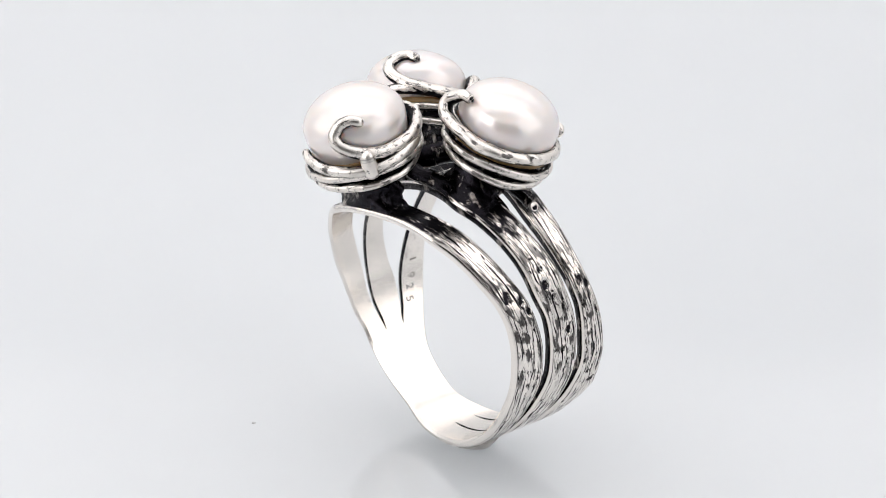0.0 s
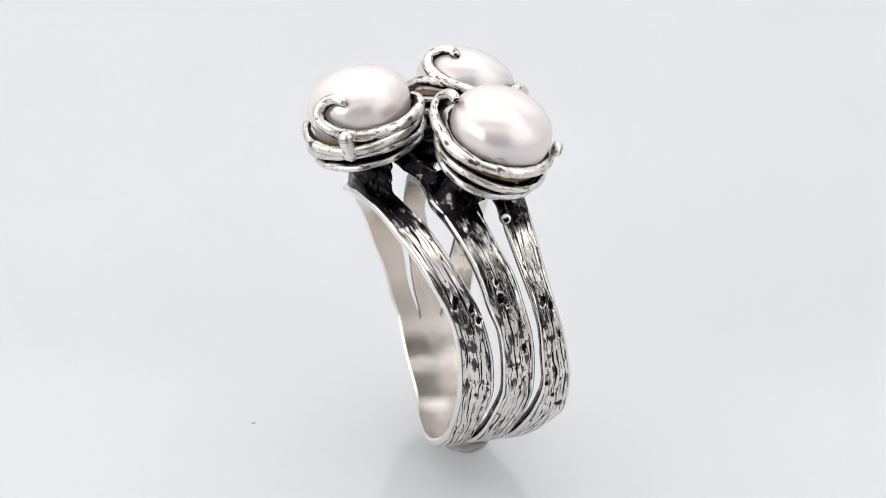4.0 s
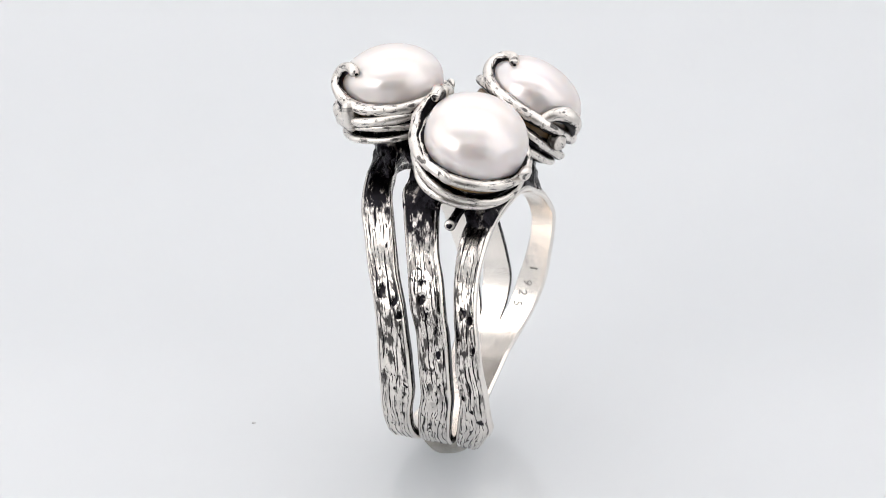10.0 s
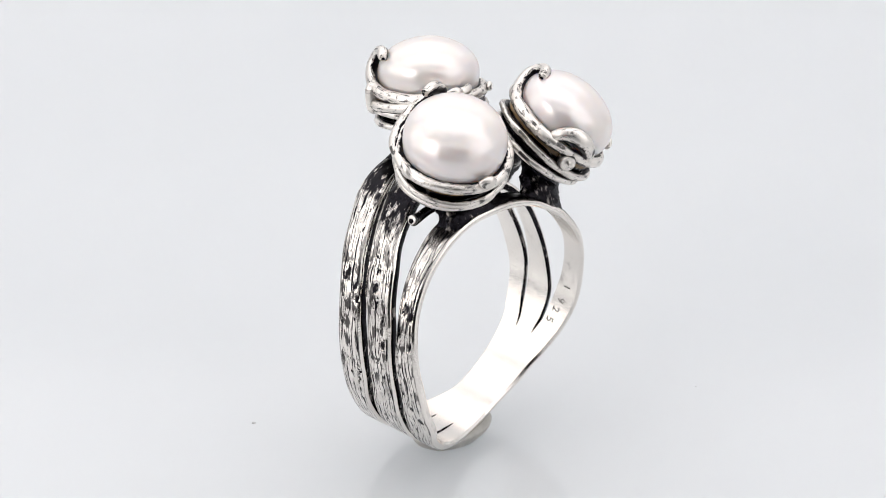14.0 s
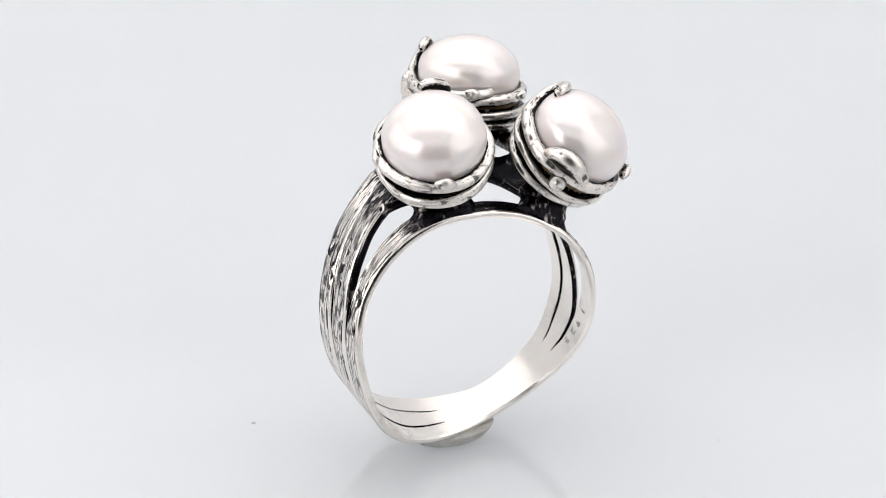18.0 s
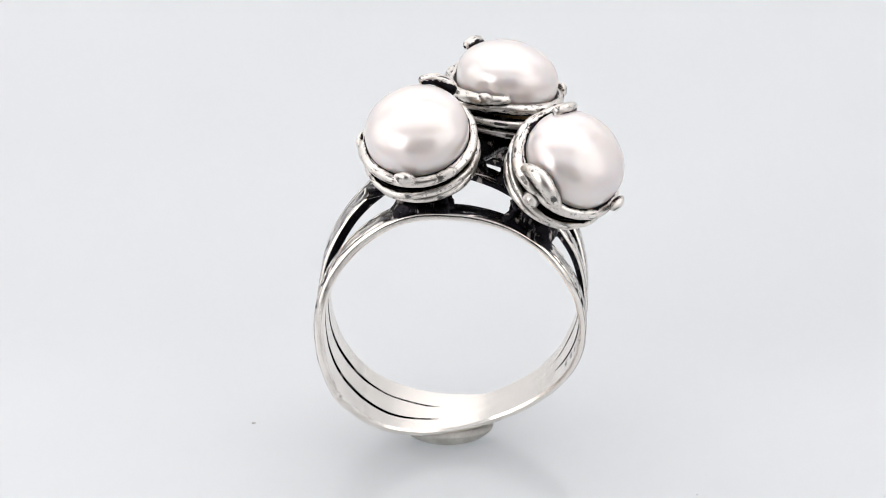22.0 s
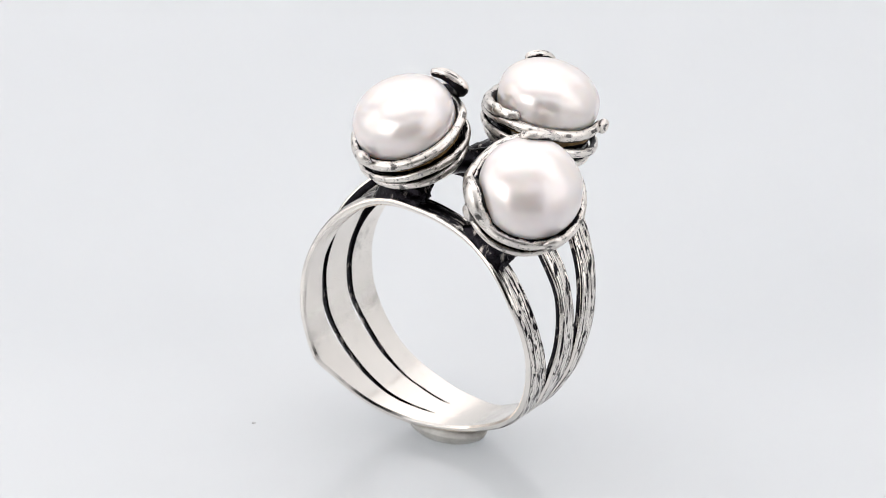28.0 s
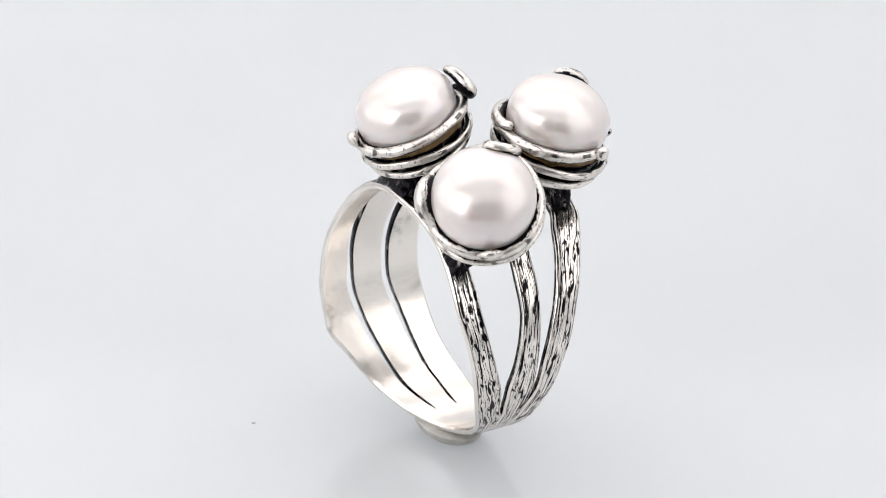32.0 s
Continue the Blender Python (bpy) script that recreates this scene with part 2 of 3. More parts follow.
def wire(points, radii, steps=8, sides=20, seed=0, rough=0.05, heart=None):
    """A hand-drawn wire along points; radii in mm at even places along it; blunt round ends."""
    line = glide(points, steps)
    n = len(line)
    tangents = [(line[min(i + 1, n - 1)] - line[max(i - 1, 0)]).normalized() for i in range(n)]
    side = tangents[0].orthogonal().normalized()
    keys = [(i / (len(radii) - 1), r) for i, r in enumerate(radii)]
    lengths = np.cumsum([0] + [(line[i + 1] - line[i]).length for i in range(n - 1)])
    rings = []
    for i in range(n):
        side = (side - tangents[i] * side.dot(tangents[i])).normalized()
        up = tangents[i].cross(side)
        r = float(sample(keys, lengths[i] / lengths[-1]))
        rings.append([line[i] + (side * math.cos(a) + up * math.sin(a)) * r * (1 + rough * (
            0.5 * math.sin(3 * a + seed) + 2.2 * noise.noise((math.cos(a) * 0.9 + seed * 7, math.sin(a) * 0.9, lengths[i] * 0.55))))
            for a in np.arange(sides) * 2 * math.pi / sides])
    for end, ring, sign in ((0, rings[0], -1), (n - 1, rings[-1], 1)):
        r = float(sample(keys, lengths[end] / lengths[-1]))
        centre = line[end]
        extra = [[centre + (q - centre) * c + tangents[end] * sign * r * s for q in ring] for c, s in ((0.8, 0.55), (0.35, 0.9))]
        rings = (extra[::-1] + rings) if sign < 0 else rings + extra
    facing = []
    for i, ring in enumerate(rings):
        middle = sum(ring, Vector()) / sides
        out = (middle - Vector(heart)).normalized() if heart is not None else None
        rubbed = 0.5 * min(1, max(0, (middle - Vector(heart)).length - 5.6) / 0.7) if heart is not None else 0
        end = min(i, len(rings) - 1 - i)
        if heart is not None:
            rubbed = max(rubbed, 0.6 * (1 - end / 10))
        if end < 2:
            facing.append([0.5] * sides)
            continue
        facing.append([(q - middle).normalized().dot(out) + rubbed if heart is not None else 0.7 for q in ring])
    return loft(rings, uv=lambda s, c: (lengths[min(max(s - 2, 0), n - 1)], facing[s][c % sides]))


# ---- the tent and the plate ----
def disc(radius, thick, bevel, sides=160):
    rings = []
    for r, z in ((0.001, -thick), (radius - bevel, -thick), (radius, -thick + bevel), (radius, -bevel), (radius - bevel, 0), (0.001, 0)):
        rings.append([(r * math.cos(a), r * math.sin(a), z) for a in np.arange(sides) * 2 * math.pi / sides])
    return loft(rings)


plate = tagged(part("turntable", disc(290, 25, 1), acrylic), label="round white glossy acrylic turntable plate", category="turntable", kind="structure")


def box(x0, x1, y0, y1, z0, z1):
    bm = bmesh.new()
    bmesh.ops.create_cube(bm, size=1)
    for v in bm.verts:
        v.co = Vector(((x0 + x1) / 2 + v.co.x * (x1 - x0), (y0 + y1) / 2 + v.co.y * (y1 - y0), (z0 + z1) / 2 + v.co.z * (z1 - z0))) * MM
    return bm


def setting_piece(name, dims, material, label, category):
    ob = part(name, box(*dims), material)
    for poly in ob.data.polygons:
        poly.use_smooth = False
    return tagged(ob, label=label, category=category, kind="structure")


TENT = "white fabric side of the photo tent"
setting_piece("floor", (-520, 520, -310, 420, -33, -26), fabric, "white fabric floor of the photo tent", "tent")
setting_piece("wall_back", (-520, 520, 400, 410, -26, 560), fabric, TENT, "tent")
setting_piece("wall_left", (-520, -510, -300, 400, -26, 560), fabric, TENT, "tent")
setting_piece("wall_right", (510, 520, -300, 400, -26, 560), fabric, TENT, "tent")
setting_piece("ceiling", (-520, 520, -310, 410, 560, 570), fabric, "white fabric top of the photo tent", "tent")
# the front has an opening for the lens
for dims in ((-520, -185, -310, -300, -26, 560), (185, 520, -310, -300, -26, 560), (-185, 185, -310, -300, 300, 560), (-185, 185, -310, -300, -26, 22)):
    setting_piece("wall_front", dims, fabric, "white fabric front of the photo tent round the lens opening", "tent")
# the dim room behind the opening
for name, dims in (("room_wall", (-900, 900, -1210, -1200, -300, 1000)), ("room_wall", (-910, -900, -1210, -310, -300, 1000)), ("room_wall", (900, 910, -1210, -310, -300, 1000)),
                   ("room_ceiling", (-910, 910, -1210, -310, 1000, 1010)), ("room_floor", (-910, 910, -1210, -310, -310, -300))):
    setting_piece(name, dims, curtain, "dark plain surface of the dim studio room", "room")

# ---- the ring ----
ring = new("ring")
tagged(ring, label="oxidised silver ring with three white pearls", category="ring")
HOOP_X = -0.24

# places round the hoop in degrees (0 at the bottom, -90 on the side of the steepest pearl's opposite), radius and edges in mm
INNER = [(-180, 9.5), (-160, 9.72), (-140, 9.6), (-120, 9.5), (-100, 9.22), (-86, 8.95), (-72, 8.84), (-57, 8.86), (-42, 9.04), (-27, 9.2), (-14, 9.2), (0, 9.1), (12, 9.08), (26, 8.97), (44, 9.05), (63, 9.16), (80, 9.34), (100, 9.44), (120, 9.56), (134, 9.56), (148, 9.44), (164, 9.42), (180, 9.5)]
LOW_3 = [(-180, -4.5), (-160, -4.55), (-141, -4.7), (-129, -4.95), (-118, -5.3), (-107, -5.75), (-95, -6.1), (-81, -6.4), (-63, -6.4), (-47, -5.25), (-30, -4.05), (-15, -3.1), (0, -2.3), (20, -1.6), (40, -1.75), (55, -2.4), (66, -3), (81, -3.6), (96, -3.95), (108, -4.28), (120, -4.55), (132, -4.45), (150, -4.2), (165, -4.3), (180, -4.5)]
HIGH_3 = [(-180, -2.8), (-154, -2.39), (-141, -2.68), (-130, -3.05), (-118, -3.53), (-107, -3.88), (-95, -4), (-81, -4.2), (-62, -3.65), (-47, -2.95), (-25, -1.96), (-8, -1.05), (10, -0.6), (30, -0.5), (57, -0.55), (66, -0.95), (77, -1.25), (92, -1.86), (105, -2.32), (118, -2.57), (130, -2.59), (150, -2.5), (180, -2.8)]
LOW_2 = [(-180, 0.8), (-165, -0.1), (-154, -0.85), (-141, -1.65), (-130, -2.5), (-118, -3.05), (-107, -3.5), (-95, -3.7), (-81, -3.75), (-62, -3.25), (-47, -2.65), (-25, -1.84), (-8, -1.04), (10, -0.59), (30, -0.49), (57, -0.54), (66, -0.8), (76, -0.88), (90, -0.38), (102, 0.08), (114, 0.42), (125, 0.48), (132, 0.6), (150, 0.9), (180, 0.8)]
HIGH_2 = [(-180, 2.8), (-165, 2.8), (-154, 2), (-141, 1), (-130, 0.3), (-118, -0.25), (-107, -0.9), (-95, -1.12), (-81, -1.2), (-62, -0.58), (-47, -0.05), (-38, 0.27), (-30, 0.5), (-22, 0.68), (0, 0.8), (30, 0.9), (60, 1.1), (71, 1.4), (87, 1.6), (100, 1.83), (111, 2.04), (123, 2.27), (130, 2.32), (150, 2.7), (180, 2.8)]
LOW_1 = [(-180, 4.6), (-170, 4.1), (-154, 2.85), (-141, 1.87), (-130, 1.1), (-118, 0.2), (-107, -0.3), (-95, -0.65), (-81, -0.75), (-62, -0.15), (-47, 0.22), (-38, 0.38), (-30, 0.51), (-22, 0.69), (0, 0.81), (30, 0.91), (60, 1.11), (72, 1.6), (87, 1.88), (99, 2.4), (110, 3), (121, 3.6), (132, 4.2), (143, 4.73), (153, 5.3), (168, 5.2), (180, 4.6)]
HIGH_1 = [(-180, 6.95), (-156, 5.62), (-142, 4.45), (-130, 3.58), (-118, 2.68), (-107, 2.2), (-95, 2), (-81, 1.95), (-62, 2.2), (-47, 2.45), (-20, 3), (0, 2.9), (20, 2.45), (40, 2.6), (60, 2.78), (66, 3.05), (83, 3.62), (96, 4.35), (108, 4.95), (118, 5.55), (129, 6.2), (140, 6.93), (150, 7.45), (165, 7.45), (180, 6.95)]
THICK = [(-180, 0.72), (-120, 0.76), (-87, 0.74), (-60, 0.7), (0, 0.66), (50, 0.6), (80, 0.56), (110, 0.56), (140, 0.62), (180, 0.72)]
# the middle strand lifts off the hoop towards the cup
RISE_2 = [(-180, 0.9), (-165, 1.1), (-154, 1.05), (-142, 0.9), (-130, 0.6), (-120, 0.3), (-110, 0.06), (-100, 0.0), (0, 0.0), (140, 0.0), (165, 0.5), (180, 0.9)]
# the hoop flares towards the first strand, low on one side
FLARE = [(-180, 0.0), (-105, 0.0), (-78, 0.22), (-52, 0.32), (-32, 0.16), (-10, 0.0), (180, 0.0)]
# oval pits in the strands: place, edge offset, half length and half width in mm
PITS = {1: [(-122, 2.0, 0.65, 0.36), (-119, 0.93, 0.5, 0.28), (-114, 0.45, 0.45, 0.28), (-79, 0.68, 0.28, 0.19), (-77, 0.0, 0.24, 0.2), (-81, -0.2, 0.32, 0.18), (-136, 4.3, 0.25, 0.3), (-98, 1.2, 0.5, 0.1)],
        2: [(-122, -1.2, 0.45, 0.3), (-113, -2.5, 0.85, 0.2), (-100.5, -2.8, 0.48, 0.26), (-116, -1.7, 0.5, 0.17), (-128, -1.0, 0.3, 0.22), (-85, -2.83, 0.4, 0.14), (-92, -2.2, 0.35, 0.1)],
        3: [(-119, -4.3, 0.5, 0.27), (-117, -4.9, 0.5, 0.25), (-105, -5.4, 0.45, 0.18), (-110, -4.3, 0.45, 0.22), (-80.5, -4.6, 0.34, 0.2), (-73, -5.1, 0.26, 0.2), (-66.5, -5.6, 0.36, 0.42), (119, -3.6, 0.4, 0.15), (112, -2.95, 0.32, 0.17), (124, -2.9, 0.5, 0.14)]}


SOLID = (-6, 57)      # degrees over which the strands run together


def edge_at(keys, phi, twin):
    return float(sample(twin if SOLID[0] < phi < SOLID[1] else keys, phi))


def strand(low, high, pits, seed, oxidised):
    """One of the three strands of the split shank: smooth inside, grooved like bark outside, with pits."""
    spots = np.linspace(-180, 180, 901)[:-1]
    across = np.linspace(0, 1, 31)
    k = len(across) + 4
    bm = bmesh.new()
    layer = bm.loops.layers.uv.new("along")
    rows, deep = [], []
    for phi in spots:
        lo, hi, inner = edge_at(low, phi, HIGH_3 if low is LOW_2 else HIGH_2 if low is LOW_1 else low), float(sample(high, phi)), float(sample(INNER, phi))
        inner += float(sample(RISE_2, phi)) if low is LOW_2 else 0
        flare = float(sample(FLARE, phi)) / 8.0
        gap = 0.07 * min(1, max(0, SOLID[0] - phi, phi - SOLID[1]) / 5)
        lo, hi = lo + gap * (low is not LOW_3), hi - gap * (high is not HIGH_1)
        a, w = radians(phi), hi - lo
        outer = inner + float(sample(THICK, phi))
        inset = 0.0 if SOLID[0] < phi < SOLID[1] else 0.03
        lip_lo, lip_hi = (0.16 if low is LOW_3 else inset), (0.16 if high is HIGH_1 else inset)
        prof, marks = [(lo + lip_lo, inner), (lo, inner + max(0.06, lip_lo))], [0, 0]
        for v in across:
            edge, y, arc = min(v, 1 - v) * w, lo + w * v, a * outer
            worn_edge = (v < 0.5 and low is LOW_3) or (v > 0.5 and high is HIGH_1)
            r = outer - (0.30 * max(0, 1 - edge / 0.42) ** 2 if worn_edge else 0.20 * max(0, 1 - edge / 0.20) ** 2) - 0.07 * math.exp(-((edge - 0.30) / 0.07) ** 2)
            ring_off = (math.cos(a), math.sin(a))
            r += 0.012 * noise.noise((y * 2.8, ring_off[0] * 3.5 + seed, ring_off[1] * 3.5)) + 0.006 * noise.noise((y * 6.0, ring_off[0] * 9 + seed, ring_off[1] * 9))
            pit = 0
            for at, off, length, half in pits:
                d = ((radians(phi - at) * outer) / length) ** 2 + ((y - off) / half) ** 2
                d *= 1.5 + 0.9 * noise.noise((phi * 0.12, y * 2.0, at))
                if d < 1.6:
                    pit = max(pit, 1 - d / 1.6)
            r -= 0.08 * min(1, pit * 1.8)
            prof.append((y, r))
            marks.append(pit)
        prof += [(hi, inner + max(0.06, lip_hi)), (hi - lip_hi, inner)]
        marks += [0, 0]
        prof = [(y, r + flare * max(0, y + 6)) for y, r in prof]
        rows.append([bm.verts.new(Vector((HOOP_X + r * math.sin(a), y, -r * math.cos(a))) * MM) for y, r in prof])
        deep.append(marks)
    for i in range(len(rows)):
        j = (i + 1) % len(rows)
        for p in range(k):
            q = (p + 1) % k
            face = bm.faces.new((rows[i][p], rows[i][q], rows[j][q], rows[j][p]))
            outside = 2 <= p < k - 3
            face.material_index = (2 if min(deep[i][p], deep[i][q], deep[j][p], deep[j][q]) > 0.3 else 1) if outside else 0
            if outside:
                for loop, (s, c) in zip(face.loops, ((i, p), (i, q), (i + 1, q), (i + 1, p))):
                    loop[layer].uv = (s * 0.4 * math.pi / 180 * 10 + seed * 20, (c - 2) / 30)
            elif (p in (0, 1) and "low" in oxidised) or (p in (k - 3, k - 2) and "high" in oxidised):
                face.material_index = 2
    bmesh.ops.recalc_face_normals(bm, faces=bm.faces)
    return creased(bm, 0.7)


STRANDS = {}
for number, low, high, oxidised in ((1, LOW_1, HIGH_1, ("low",)), (2, LOW_2, HIGH_2, ("low", "high")), (3, LOW_3, HIGH_3, ("high",))):
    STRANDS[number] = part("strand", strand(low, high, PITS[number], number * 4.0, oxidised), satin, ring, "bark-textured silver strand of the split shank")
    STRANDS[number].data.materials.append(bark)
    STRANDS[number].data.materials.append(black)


def basis(az, el):
    """Axes of a setting whose pearl looks to that bearing and height."""
    n = Vector((math.cos(radians(az)) * math.cos(radians(el)), math.sin(radians(az)) * math.cos(radians(el)), math.sin(radians(el))))
    u = Vector((0, 0, 1)).cross(n).normalized()
    return u, n.cross(u), n


SETTINGS = {"a": (Vector((3.48, 6.5, 15.82)), basis(50, 75)), "b": (Vector((-2.73, -2.72, 15.92)), basis(-115, 70)), "c": (Vector((8.71, -2.63, 13.87)), basis(-35, 50))}


def spot(key, az, r, h):
    """A place in a setting: bearing round the pearl, distance from its axis, height over its middle."""
    centre, (u, v, n) = SETTINGS[key]
    return centre + (u * math.cos(radians(az)) + v * math.sin(radians(az))) * r + n * h


def pearl(key, seed):
    centre, (u, v, n) = SETTINGS[key]
    rings = []
    for i in range(1, 48):
        t = math.pi * i / 48
        row = []
        for a in np.arange(64) * 2 * math.pi / 64:
            d = (math.sin(t) * math.cos(a), math.sin(t) * math.sin(a), -math.cos(t))
            k = 1 + 0.012 * noise.noise((d[0] * 1.4 + seed, d[1] * 1.4, d[2] * 1.4))
            row.append(centre + (u * d[0] * 3.76 + v * d[1] * 3.76 + n * d[2] * (2.6 if d[2] > 0 else 4.4)) * k)
        rings.append(row)
    return loft(rings)


# the wire that ends in a curled hook, and the rim wire, as (bearing, distance, height)
HOOK = [(82, 4.2, -1.3), (63, 4.0, -1.38), (40, 4.02, -1.28), (22, 4.06, -1.05), (4, 4.17, -0.5), (-9, 4.18, 0.2), (-13, 3.98, 0.88), (-6, 3.6, 1.48), (7, 3.42, 1.66), (17, 3.55, 1.42)]
HOOKS = {"a": [(132, 4.0, -0.7), (123, 4.3, -0.85), (105, 4.32, -1.1)] + HOOK,
         "b": [(a - 103, r, h) for a, r, h in ((192, 3.75, -1.3), (178, 4.05, -1.35), (160, 4.2, -1.3), (140, 4.25, -1.3), (124, 4.35, -1.1), (110, 4.6, -0.95), (94, 4.75, -0.75), (86, 4.75, -0.1), (91, 4.5, 0.58), (98, 4.15, 1.05), (107, 3.92, 1.12))],
         "c": [(122, 4.0, -1.1), (112, 4.2, -1.2), (98, 4.25, -1.25)] + HOOK[:4] + [(a + 2, r - 0.16, h - 0.15) for a, r, h in HOOK[4:]]}
LOOP = [(a, 3.95 + 0.05 * math.sin(radians(3 * a)), -1.22 + 0.09 * math.sin(radians(2 * a + 40))) for a in range(0, 361, 18)]
RIMS = {"a": [(246, 4.12, -0.85), (228, 4.02, -0.95), (205, 3.94, -1.2), (180, 3.93, -1.25), (150, 3.93, -1.35), (120, 3.96, -1.5), (95, 4.02, -1.75), (65, 4.15, -2.0), (30, 4.22, -2.1), (0, 4.22, -2.0), (-30, 4.2, -1.65), (-55, 4.12, -1.25), (-66, 4.05, -0.95)],
        "b": LOOP, "c": LOOP}


def leaf(key, az, r, h, length, width, lean):
    """A small leaf-shaped boss soldered over the rim."""
    at = spot(key, az, r, h)
    side = (spot(key, az + 5, r, h) - spot(key, az - 5, r, h)).normalized()
    up = SETTINGS[key][1][2]
    out = side.cross(up)
    out = out if out.dot(at - SETTINGS[key][0]) > 0 else -out
    along = (side * math.cos(radians(lean)) + up * math.sin(radians(lean))).normalized()
    cross = out.cross(along).normalized()
    rings = []
    for t in np.linspace(-0.98, 0.98, 15):
        wide = width * (1 - abs(t) ** 1.7) ** 0.8 + 0.02
        rings.append([at + along * t * length + cross * wide * math.cos(a) + out * (wide * 0.75 * math.sin(a) + 0.10 * (1 - t * t) - 0.05 * math.exp(-(math.cos(a) / 0.3) ** 2) * (math.sin(a) > 0))
                      for a in np.arange(16) * 2 * math.pi / 16])
    return loft(rings, uv=lambda s, c: (s * 0.12, 0.62 + 0.3 * math.sin(c * math.pi / 8)))


def heart_of(key):
    centre, (u, v, n) = SETTINGS[key]
    return centre - n * 3.6


def ring_wire(key, r, h, thick, seed, wave=0.12, gap=0.0):
    pts = [spot(key, a, r + 0.1 * noise.noise((a * 0.02, seed, 0)), h + wave * math.sin(radians(2 * a) + seed) + 0.1 * noise.noise((seed, a * 0.03, 1)))
           for a in np.linspace(gap, 360 - gap, 25)]
    if not gap:
        pts[-1] = pts[0]
    return wire(pts, [thick, thick * 0.9, thick * 1.08, thick * 0.95, thick], steps=5, seed=seed, rough=0.07, heart=heart_of(key))


def cup(key, seed):
    """The blackened cup under a pearl."""
    rings = []
    for r, h in ((0.05, -4.05), (2.6, -4.05), (3.15, -3.9), (3.45, -3.5), (3.6, -2.8), (3.72, -2.2), (3.7, -2.1), (3.5, -2.15), (3.3, -3.0), (2.0, -3.7), (0.05, -3.75)):
        rings.append([spot(key, a, r * (1 + 0.03 * noise.noise((a * 0.05, h, seed))), h + 0.06 * noise.noise((a * 0.06, r, seed))) for a in range(0, 360, 8)])
    return loft(rings)


def collar(key, seed):
    """An added collar that stands in for the pearl's warmly shaded underside."""
    rings = []
    for r, h in ((3.3, -2.3), (3.62, -2.28), (3.72, -2.0), (3.66, -1.7), (3.4, -1.6), (3.2, -1.9)):
        rings.append([spot(key, a, r + 0.06 * noise.noise((a * 0.06, h, seed)), h + 0.08 * noise.noise((a * 0.05, r, seed + 3))) for a in range(0, 360, 8)])
    return loft(rings + [rings[0]])


for key, hook_turn, rim_turn, seed in (("a", 0, 0, 1.0), ("b", 103, 33, 2.0), ("c", 70, 36, 3.0)):
    setting = part("setting", cup(key, seed), black, ring, "cast silver cup wound with vine-like wires, blackened inside")
    part("pearl", pearl(key, seed), nacre, ring, "white button pearl with a soft lustre")
    part("pearl_underside", collar(key, seed), underside_tan, setting, "amber collar standing in for the warmly shaded underside of the pearl")
    part("hook_tendril", wire([spot(key, a + hook_turn, r, h) for a, r, h in HOOKS[key]], [0.3, 0.4, 0.46, 0.48, 0.48, 0.5, 0.53, 0.48, 0.34] if key == "b" else [0.3, 0.4, 0.46, 0.48, 0.48, 0.47, 0.46, 0.46, 0.46, 0.45, 0.44, 0.42, 0.38], steps=7, seed=seed, heart=heart_of(key)), worn, setting, "bright silver tendril ending in a curl")
    part("rim_wire", wire([spot(key, a + rim_turn, r, h) for a, r, h in RIMS[key]], [0.32, 0.42, 0.45, 0.44, 0.43, 0.46, 0.44, 0.43, 0.42, 0.42, 0.32], steps=7, seed=seed + 4, heart=heart_of(key)), worn, setting, "bright silver rim wire with leaf-like tips")
    part("coil", ring_wire(key, 4.15 if key == "a" else 3.97, -2.55, 0.31, seed + 7), worn, setting)
    part("coil", ring_wire(key, 3.75 if key == "a" else 3.58, -3.45, 0.33, seed + 9), worn, setting)
    if key == "a":
        part("post", wire([spot(key, 14 + hook_turn, 4.2, -2.3), spot(key, 14 + hook_turn, 4.3, -1.6), spot(key, 14 + hook_turn, 4.28, -1.0)], [0.6, 0.6, 0.62], seed=seed), worn, setting)

LEAVES = [("b", -160, 4.2, -1.05, 0.8, 0.4, -24), ("b", -75, 4.3, -0.48, 0.85, 0.56, -16), ("c", -79, 4.26, -0.3, 1.0, 0.52, -2),
          ("a", 172, 4.35, -1.1, 0.7, 0.34, 0), ("a", -119, 4.32, -0.75, 0.75, 0.55, -20), ("a", 112, 4.4, -0.85, 0.8, 0.42, 0)]
for key, *size in LEAVES:
    part("leaf", leaf(key, *size), worn, ring, "small silver leaf on the rim")


for key, path in (("c", ((156, 4.0, -1.45), (164, 4.2, -0.45), (177, 4.25, 0.12), (194, 4.25, -0.1), (213, 3.98, -1.15))),):
    part("leaf", wire([spot(key, *p) for p in path], [0.3, 0.52, 0.64, 0.56, 0.3], steps=7, seed=len(path[0]) + ord(key), rough=0.08, heart=heart_of(key)), worn, ring, "small silver leaf laid over the rim")


def boss(at, towards, radius, deep):
    """A round flat end of a wire, with a worn edge and a shallow dimple."""
    a, way = Vector(at), (Vector(towards) - Vector(at)).normalized()
    u = way.orthogonal().normalized()
    v = way.cross(u)
    rings = []
    for r, h in ((0.05, 0.0), (0.85, 0.0), (0.95, 0.3), (1.0, 0.6), (0.95, 0.85), (0.8, 1.0), (0.5, 1.02), (0.35, 1.12), (0.05, 1.22)):
        rings.append([a + (u * math.cos(t) + v * math.sin(t)) * r * radius * (1 + 0.05 * noise.noise((math.cos(t), math.sin(t), radius * 9))) + way * h * deep for t in np.arange(24) * math.pi / 12])
    return loft(rings, uv=lambda s, c: (s * 0.1, 0.9 if s < 7 else 0.5))


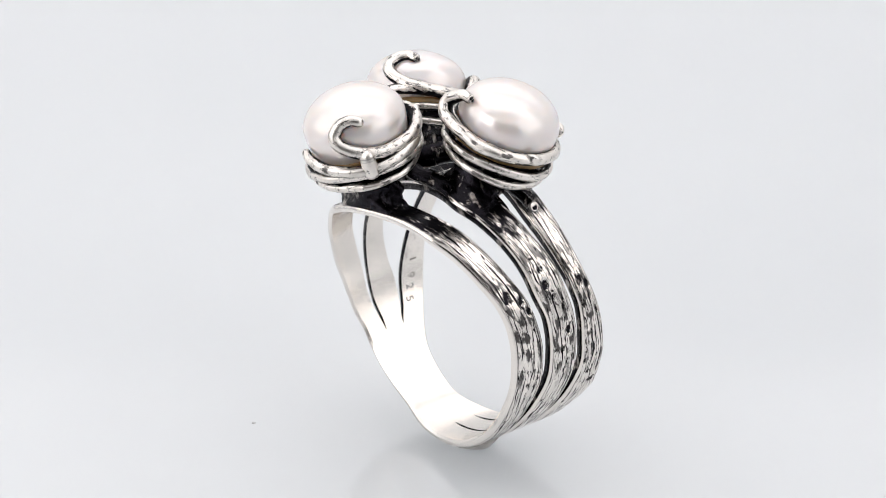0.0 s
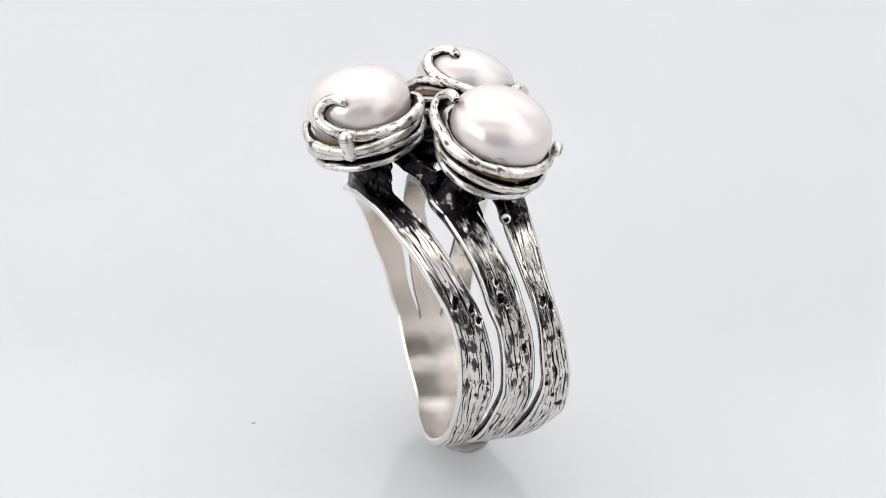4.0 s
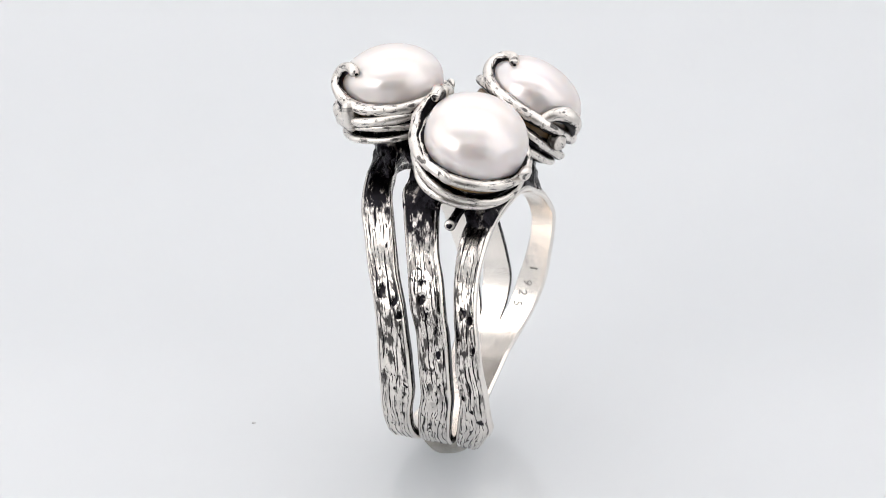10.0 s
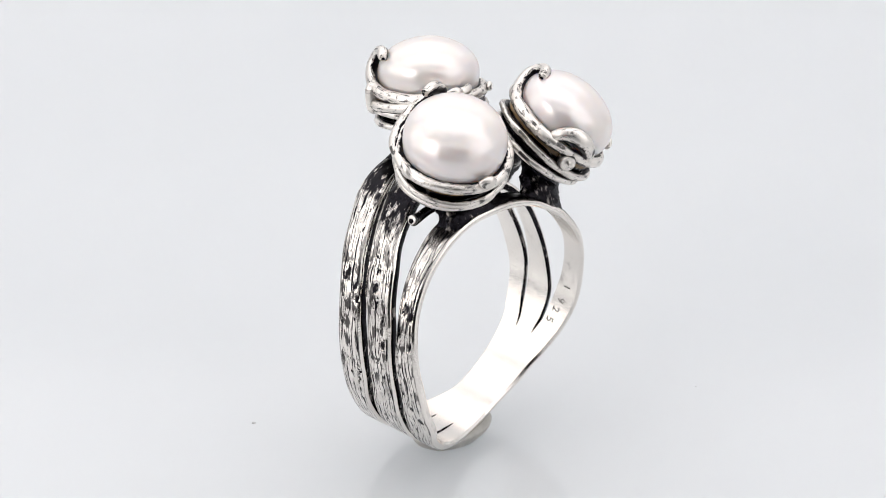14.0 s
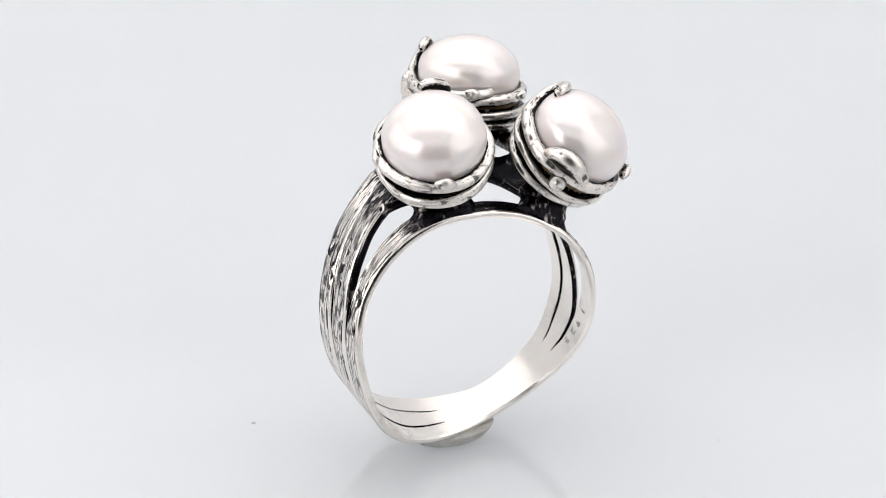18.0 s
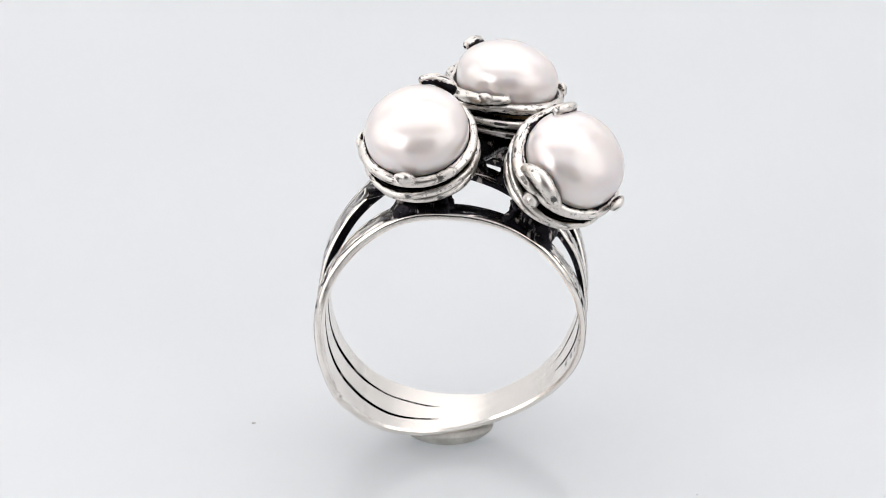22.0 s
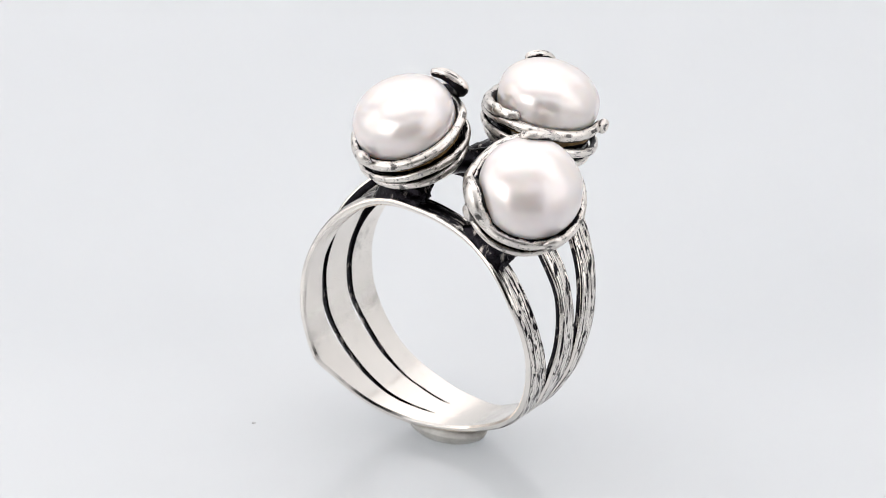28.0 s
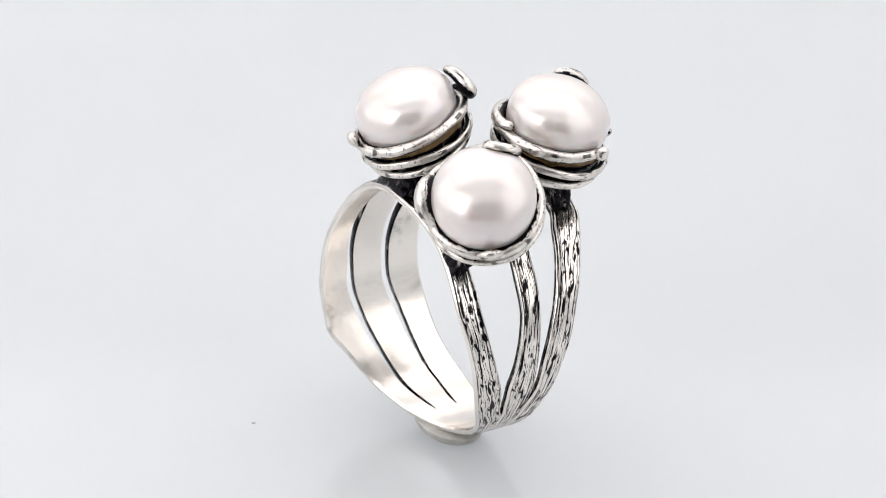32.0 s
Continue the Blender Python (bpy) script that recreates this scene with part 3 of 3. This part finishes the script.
part("stub", wire([(-3.6, -2.2, 10.9), (-5.2, -2.2, 10.65), (-6.35, -2.17, 10.36)], [0.5, 0.34, 0.38], seed=3), black, ring, "blackened stub of a casting sprue")
part("stub_end", boss((-6.25, -2.17, 10.38), (-7.15, -2.27, 10.80), 0.4, 0.35), worn, ring)
part("stub_end", boss(spot("c", 187, 3.8, -1.85), spot("c", 187, 5.0, -1.8), 0.68, 0.85), worn, ring, "round silver wire end on the setting")


def saddle(low, high, first, last, key, az, out, size, seed):
    """A blackened solder joint: from a stretch of a strand up to the underside of a cup."""
    middle, half = (first + last) / 2, (last - first) / 2
    top = spot(key, az, out, -3.75)
    u, v, n = SETTINGS[key][1]

    def foot(c, s):
        phi = (middle + half * c + 180) % 360 - 180
        lo, hi = float(sample(low, phi)), float(sample(high, phi))
        a, r = radians(phi), float(sample(INNER, phi)) + float(sample(THICK, phi)) - 0.15 + (float(sample(RISE_2, phi)) if low is LOW_2 else 0)
        y = (lo + hi) / 2 + (hi - lo) / 2 * 0.93 * s
        return Vector((HOOP_X + r * math.sin(a), y, -r * math.cos(a)))

    centre = foot(0, 0)
    rings = []
    for t in np.linspace(0, 1, 23):
        row = []
        for a in np.arange(60) * 2 * math.pi / 60:
            c, s = math.cos(a), math.sin(a)
            c, s = math.copysign(abs(c) ** 0.6, c), math.copysign(abs(s) ** 0.6, s)
            low_end = foot(c, s)
            d = low_end - centre
            flat = u * d.dot(u) + v * d.dot(v)
            high_end = top + (flat.normalized() if flat.length else u) * size
            mid = centre.lerp(top, t)
            p = low_end.lerp(high_end, t * t * (3 - 2 * t))
            pinch = 1 - 0.2 * math.sin(math.pi * t) ** 1.2 + (0.24 * noise.noise((p.x * 0.8, p.y * 0.8 + seed, p.z * 0.8)) + 0.12 * noise.noise((p.x * 2.2, p.y * 2.2 + seed, p.z * 2.2)) + 0.05 * noise.noise((p.x * 5, p.y * 5 + seed, p.z * 5))) * math.sin(math.pi * min(1, t + 0.12))
            row.append(mid + (p - mid) * pinch)
        rings.append(row)
    return loft(rings)


for low, high, first, last, key, az, out, size, seed in (
        (LOW_1, HIGH_1, 148, 188, "a", 0, 0.0, 2.6, 1.0), (LOW_2, HIGH_2, 166, 200, "a", 100, 1.7, 1.2, 2.0),
        (LOW_3, HIGH_3, 177, 207, "b", 0, 0.0, 2.5, 3.0), (LOW_2, HIGH_2, 182, 214, "b", 90, 1.0, 1.9, 4.0),
        (LOW_3, HIGH_3, 132, 160, "c", -130, 0.6, 2.3, 5.0), (LOW_2, HIGH_2, 136, 166, "c", 60, 1.2, 1.8, 6.0)):
    part("solder_joint", saddle(low, high, first, last, key, az, out, size, seed), black, ring, "blackened silver solder joint")


# bars that tie the cups together
for ends, thick in ((("a", 250, "b", 20), 0.85), (("a", -60, "c", 100), 0.7)):
    one, two = spot(ends[0], ends[1], 2.2, -3.6), spot(ends[2], ends[3], 2.2, -3.6)
    part("tie_bar", wire([one, one.lerp(two, 0.5) + Vector((0, 0, -0.25)), two], [thick * 1.25, thick, thick * 0.95, thick, thick * 1.25], seed=thick * 9, rough=0.14), black, ring, "blackened silver bar between two cups")

# the fineness mark stamped inside
def digit(text):
    data = bpy.data.curves.new("mark", "FONT")
    data.body, data.size, data.align_x, data.align_y, data.extrude = text, 0.95 * MM, "CENTER", "CENTER", 0.006 * MM
    ob = new("mark", data)
    mesh = bpy.data.meshes.new_from_object(ob.evaluated_get(bpy.context.evaluated_depsgraph_get()))
    bpy.data.objects.remove(ob)
    return mesh


for text, phi, y in (("9", 77.5, -2.2), ("2", 72.5, -1.92), ("5", 67, -1.66)):
    mesh = digit(text)
    mesh.materials.clear()
    mesh.materials.append(stamped)
    ob = new("stamp_digit", mesh)
    a, r = radians(phi), float(sample(INNER, phi)) - 0.012
    inward = Vector((-math.sin(a), 0, math.cos(a)))
    across = Vector((0, -1, 0))
    run = across.cross(inward)
    m = Matrix((run, across, inward)).transposed().to_4x4()
    m.translation = Vector((HOOP_X + r * math.sin(a), y, -r * math.cos(a))) * MM
    ob.parent, ob.matrix_basis = STRANDS[3], m
    tagged(ob, label="small stamped fineness digit inside the shank")

# a worn maker's stroke beside the digits
stroke = part("stamp_stroke", box(-0.06, 0.06, -0.3, 0.3, -0.006, 0.006), stamped, STRANDS[3], "worn stamped stroke inside the shank")
a, r = radians(85), float(sample(INNER, 85)) - 0.012
m = Matrix((Vector((0, -1, 0)).cross(Vector((-math.sin(a), 0, math.cos(a)))), Vector((0, -1, 0)), Vector((-math.sin(a), 0, math.cos(a))))).transposed().to_4x4()
m.translation = Vector((HOOP_X + r * math.sin(a), -2.6, -r * math.cos(a))) * MM
stroke.matrix_basis = m

# ---- what else lies on the plate ----
def blob():
    rings = []
    for k, z in ((0.02, 0.0), (0.5, 0.0), (0.66, 0.08), (0.8, 0.28), (0.9, 0.55), (0.97, 0.85), (1.0, 1.1), (0.96, 1.25), (0.8, 1.35), (0.4, 1.42), (0.02, 1.44)):
        rings.append([(-0.6 + 3.5 * k * math.cos(a) * (1 + 0.06 * noise.noise((math.cos(a) * 2, math.sin(a) * 2, z))), -0.3 + 2.3 * k * math.sin(a), z + 0.05 * noise.noise((math.cos(a) * 2, math.sin(a) * 2, k + 3)))
                      for a in np.arange(64) * 2 * math.pi / 64])
    return loft(rings)


lump = tagged(part("putty", blob(), wax), label="grey translucent dab of putty under the ring", category="putty")


def speck(x, y, size, seed):
    rings = []
    for k, z in ((0.05, 0.0), (1, 0.05), (0.9, 0.5), (0.5, 0.9), (0.05, 1.0)):
        rings.append([(x + size * k * math.cos(a) * (1 + 0.4 * math.sin(a + seed)), y + size * 0.7 * k * math.sin(a), z * size * 0.6) for a in np.arange(10) * 2 * math.pi / 10])
    return loft(rings)


def dust_speck(x, y, s, seed):
    return tagged(part("dust_speck", speck(x, y, s, seed), grey_dust), label="tiny faint grey speck of dust on the white plate", category="dust", group="dust specks")


dust = dust_speck(18.1, -7.8, 0.07, 0)
dust_speck(-15.2, 1.36, 0.16, 1)


def motions():
    turn = [(t, TURN_START + TURN_RATE * t) for t in range(33)]
    walk(ring, [(t, pose(0, 0, BAND_CENTRE * MM, 0, 0, a)) for t, a in turn])
    for thing in (plate, lump, dust):
        walk(thing, [(t, pose(0, 0, 0, 0, 0, a)) for t, a in turn])


motions()
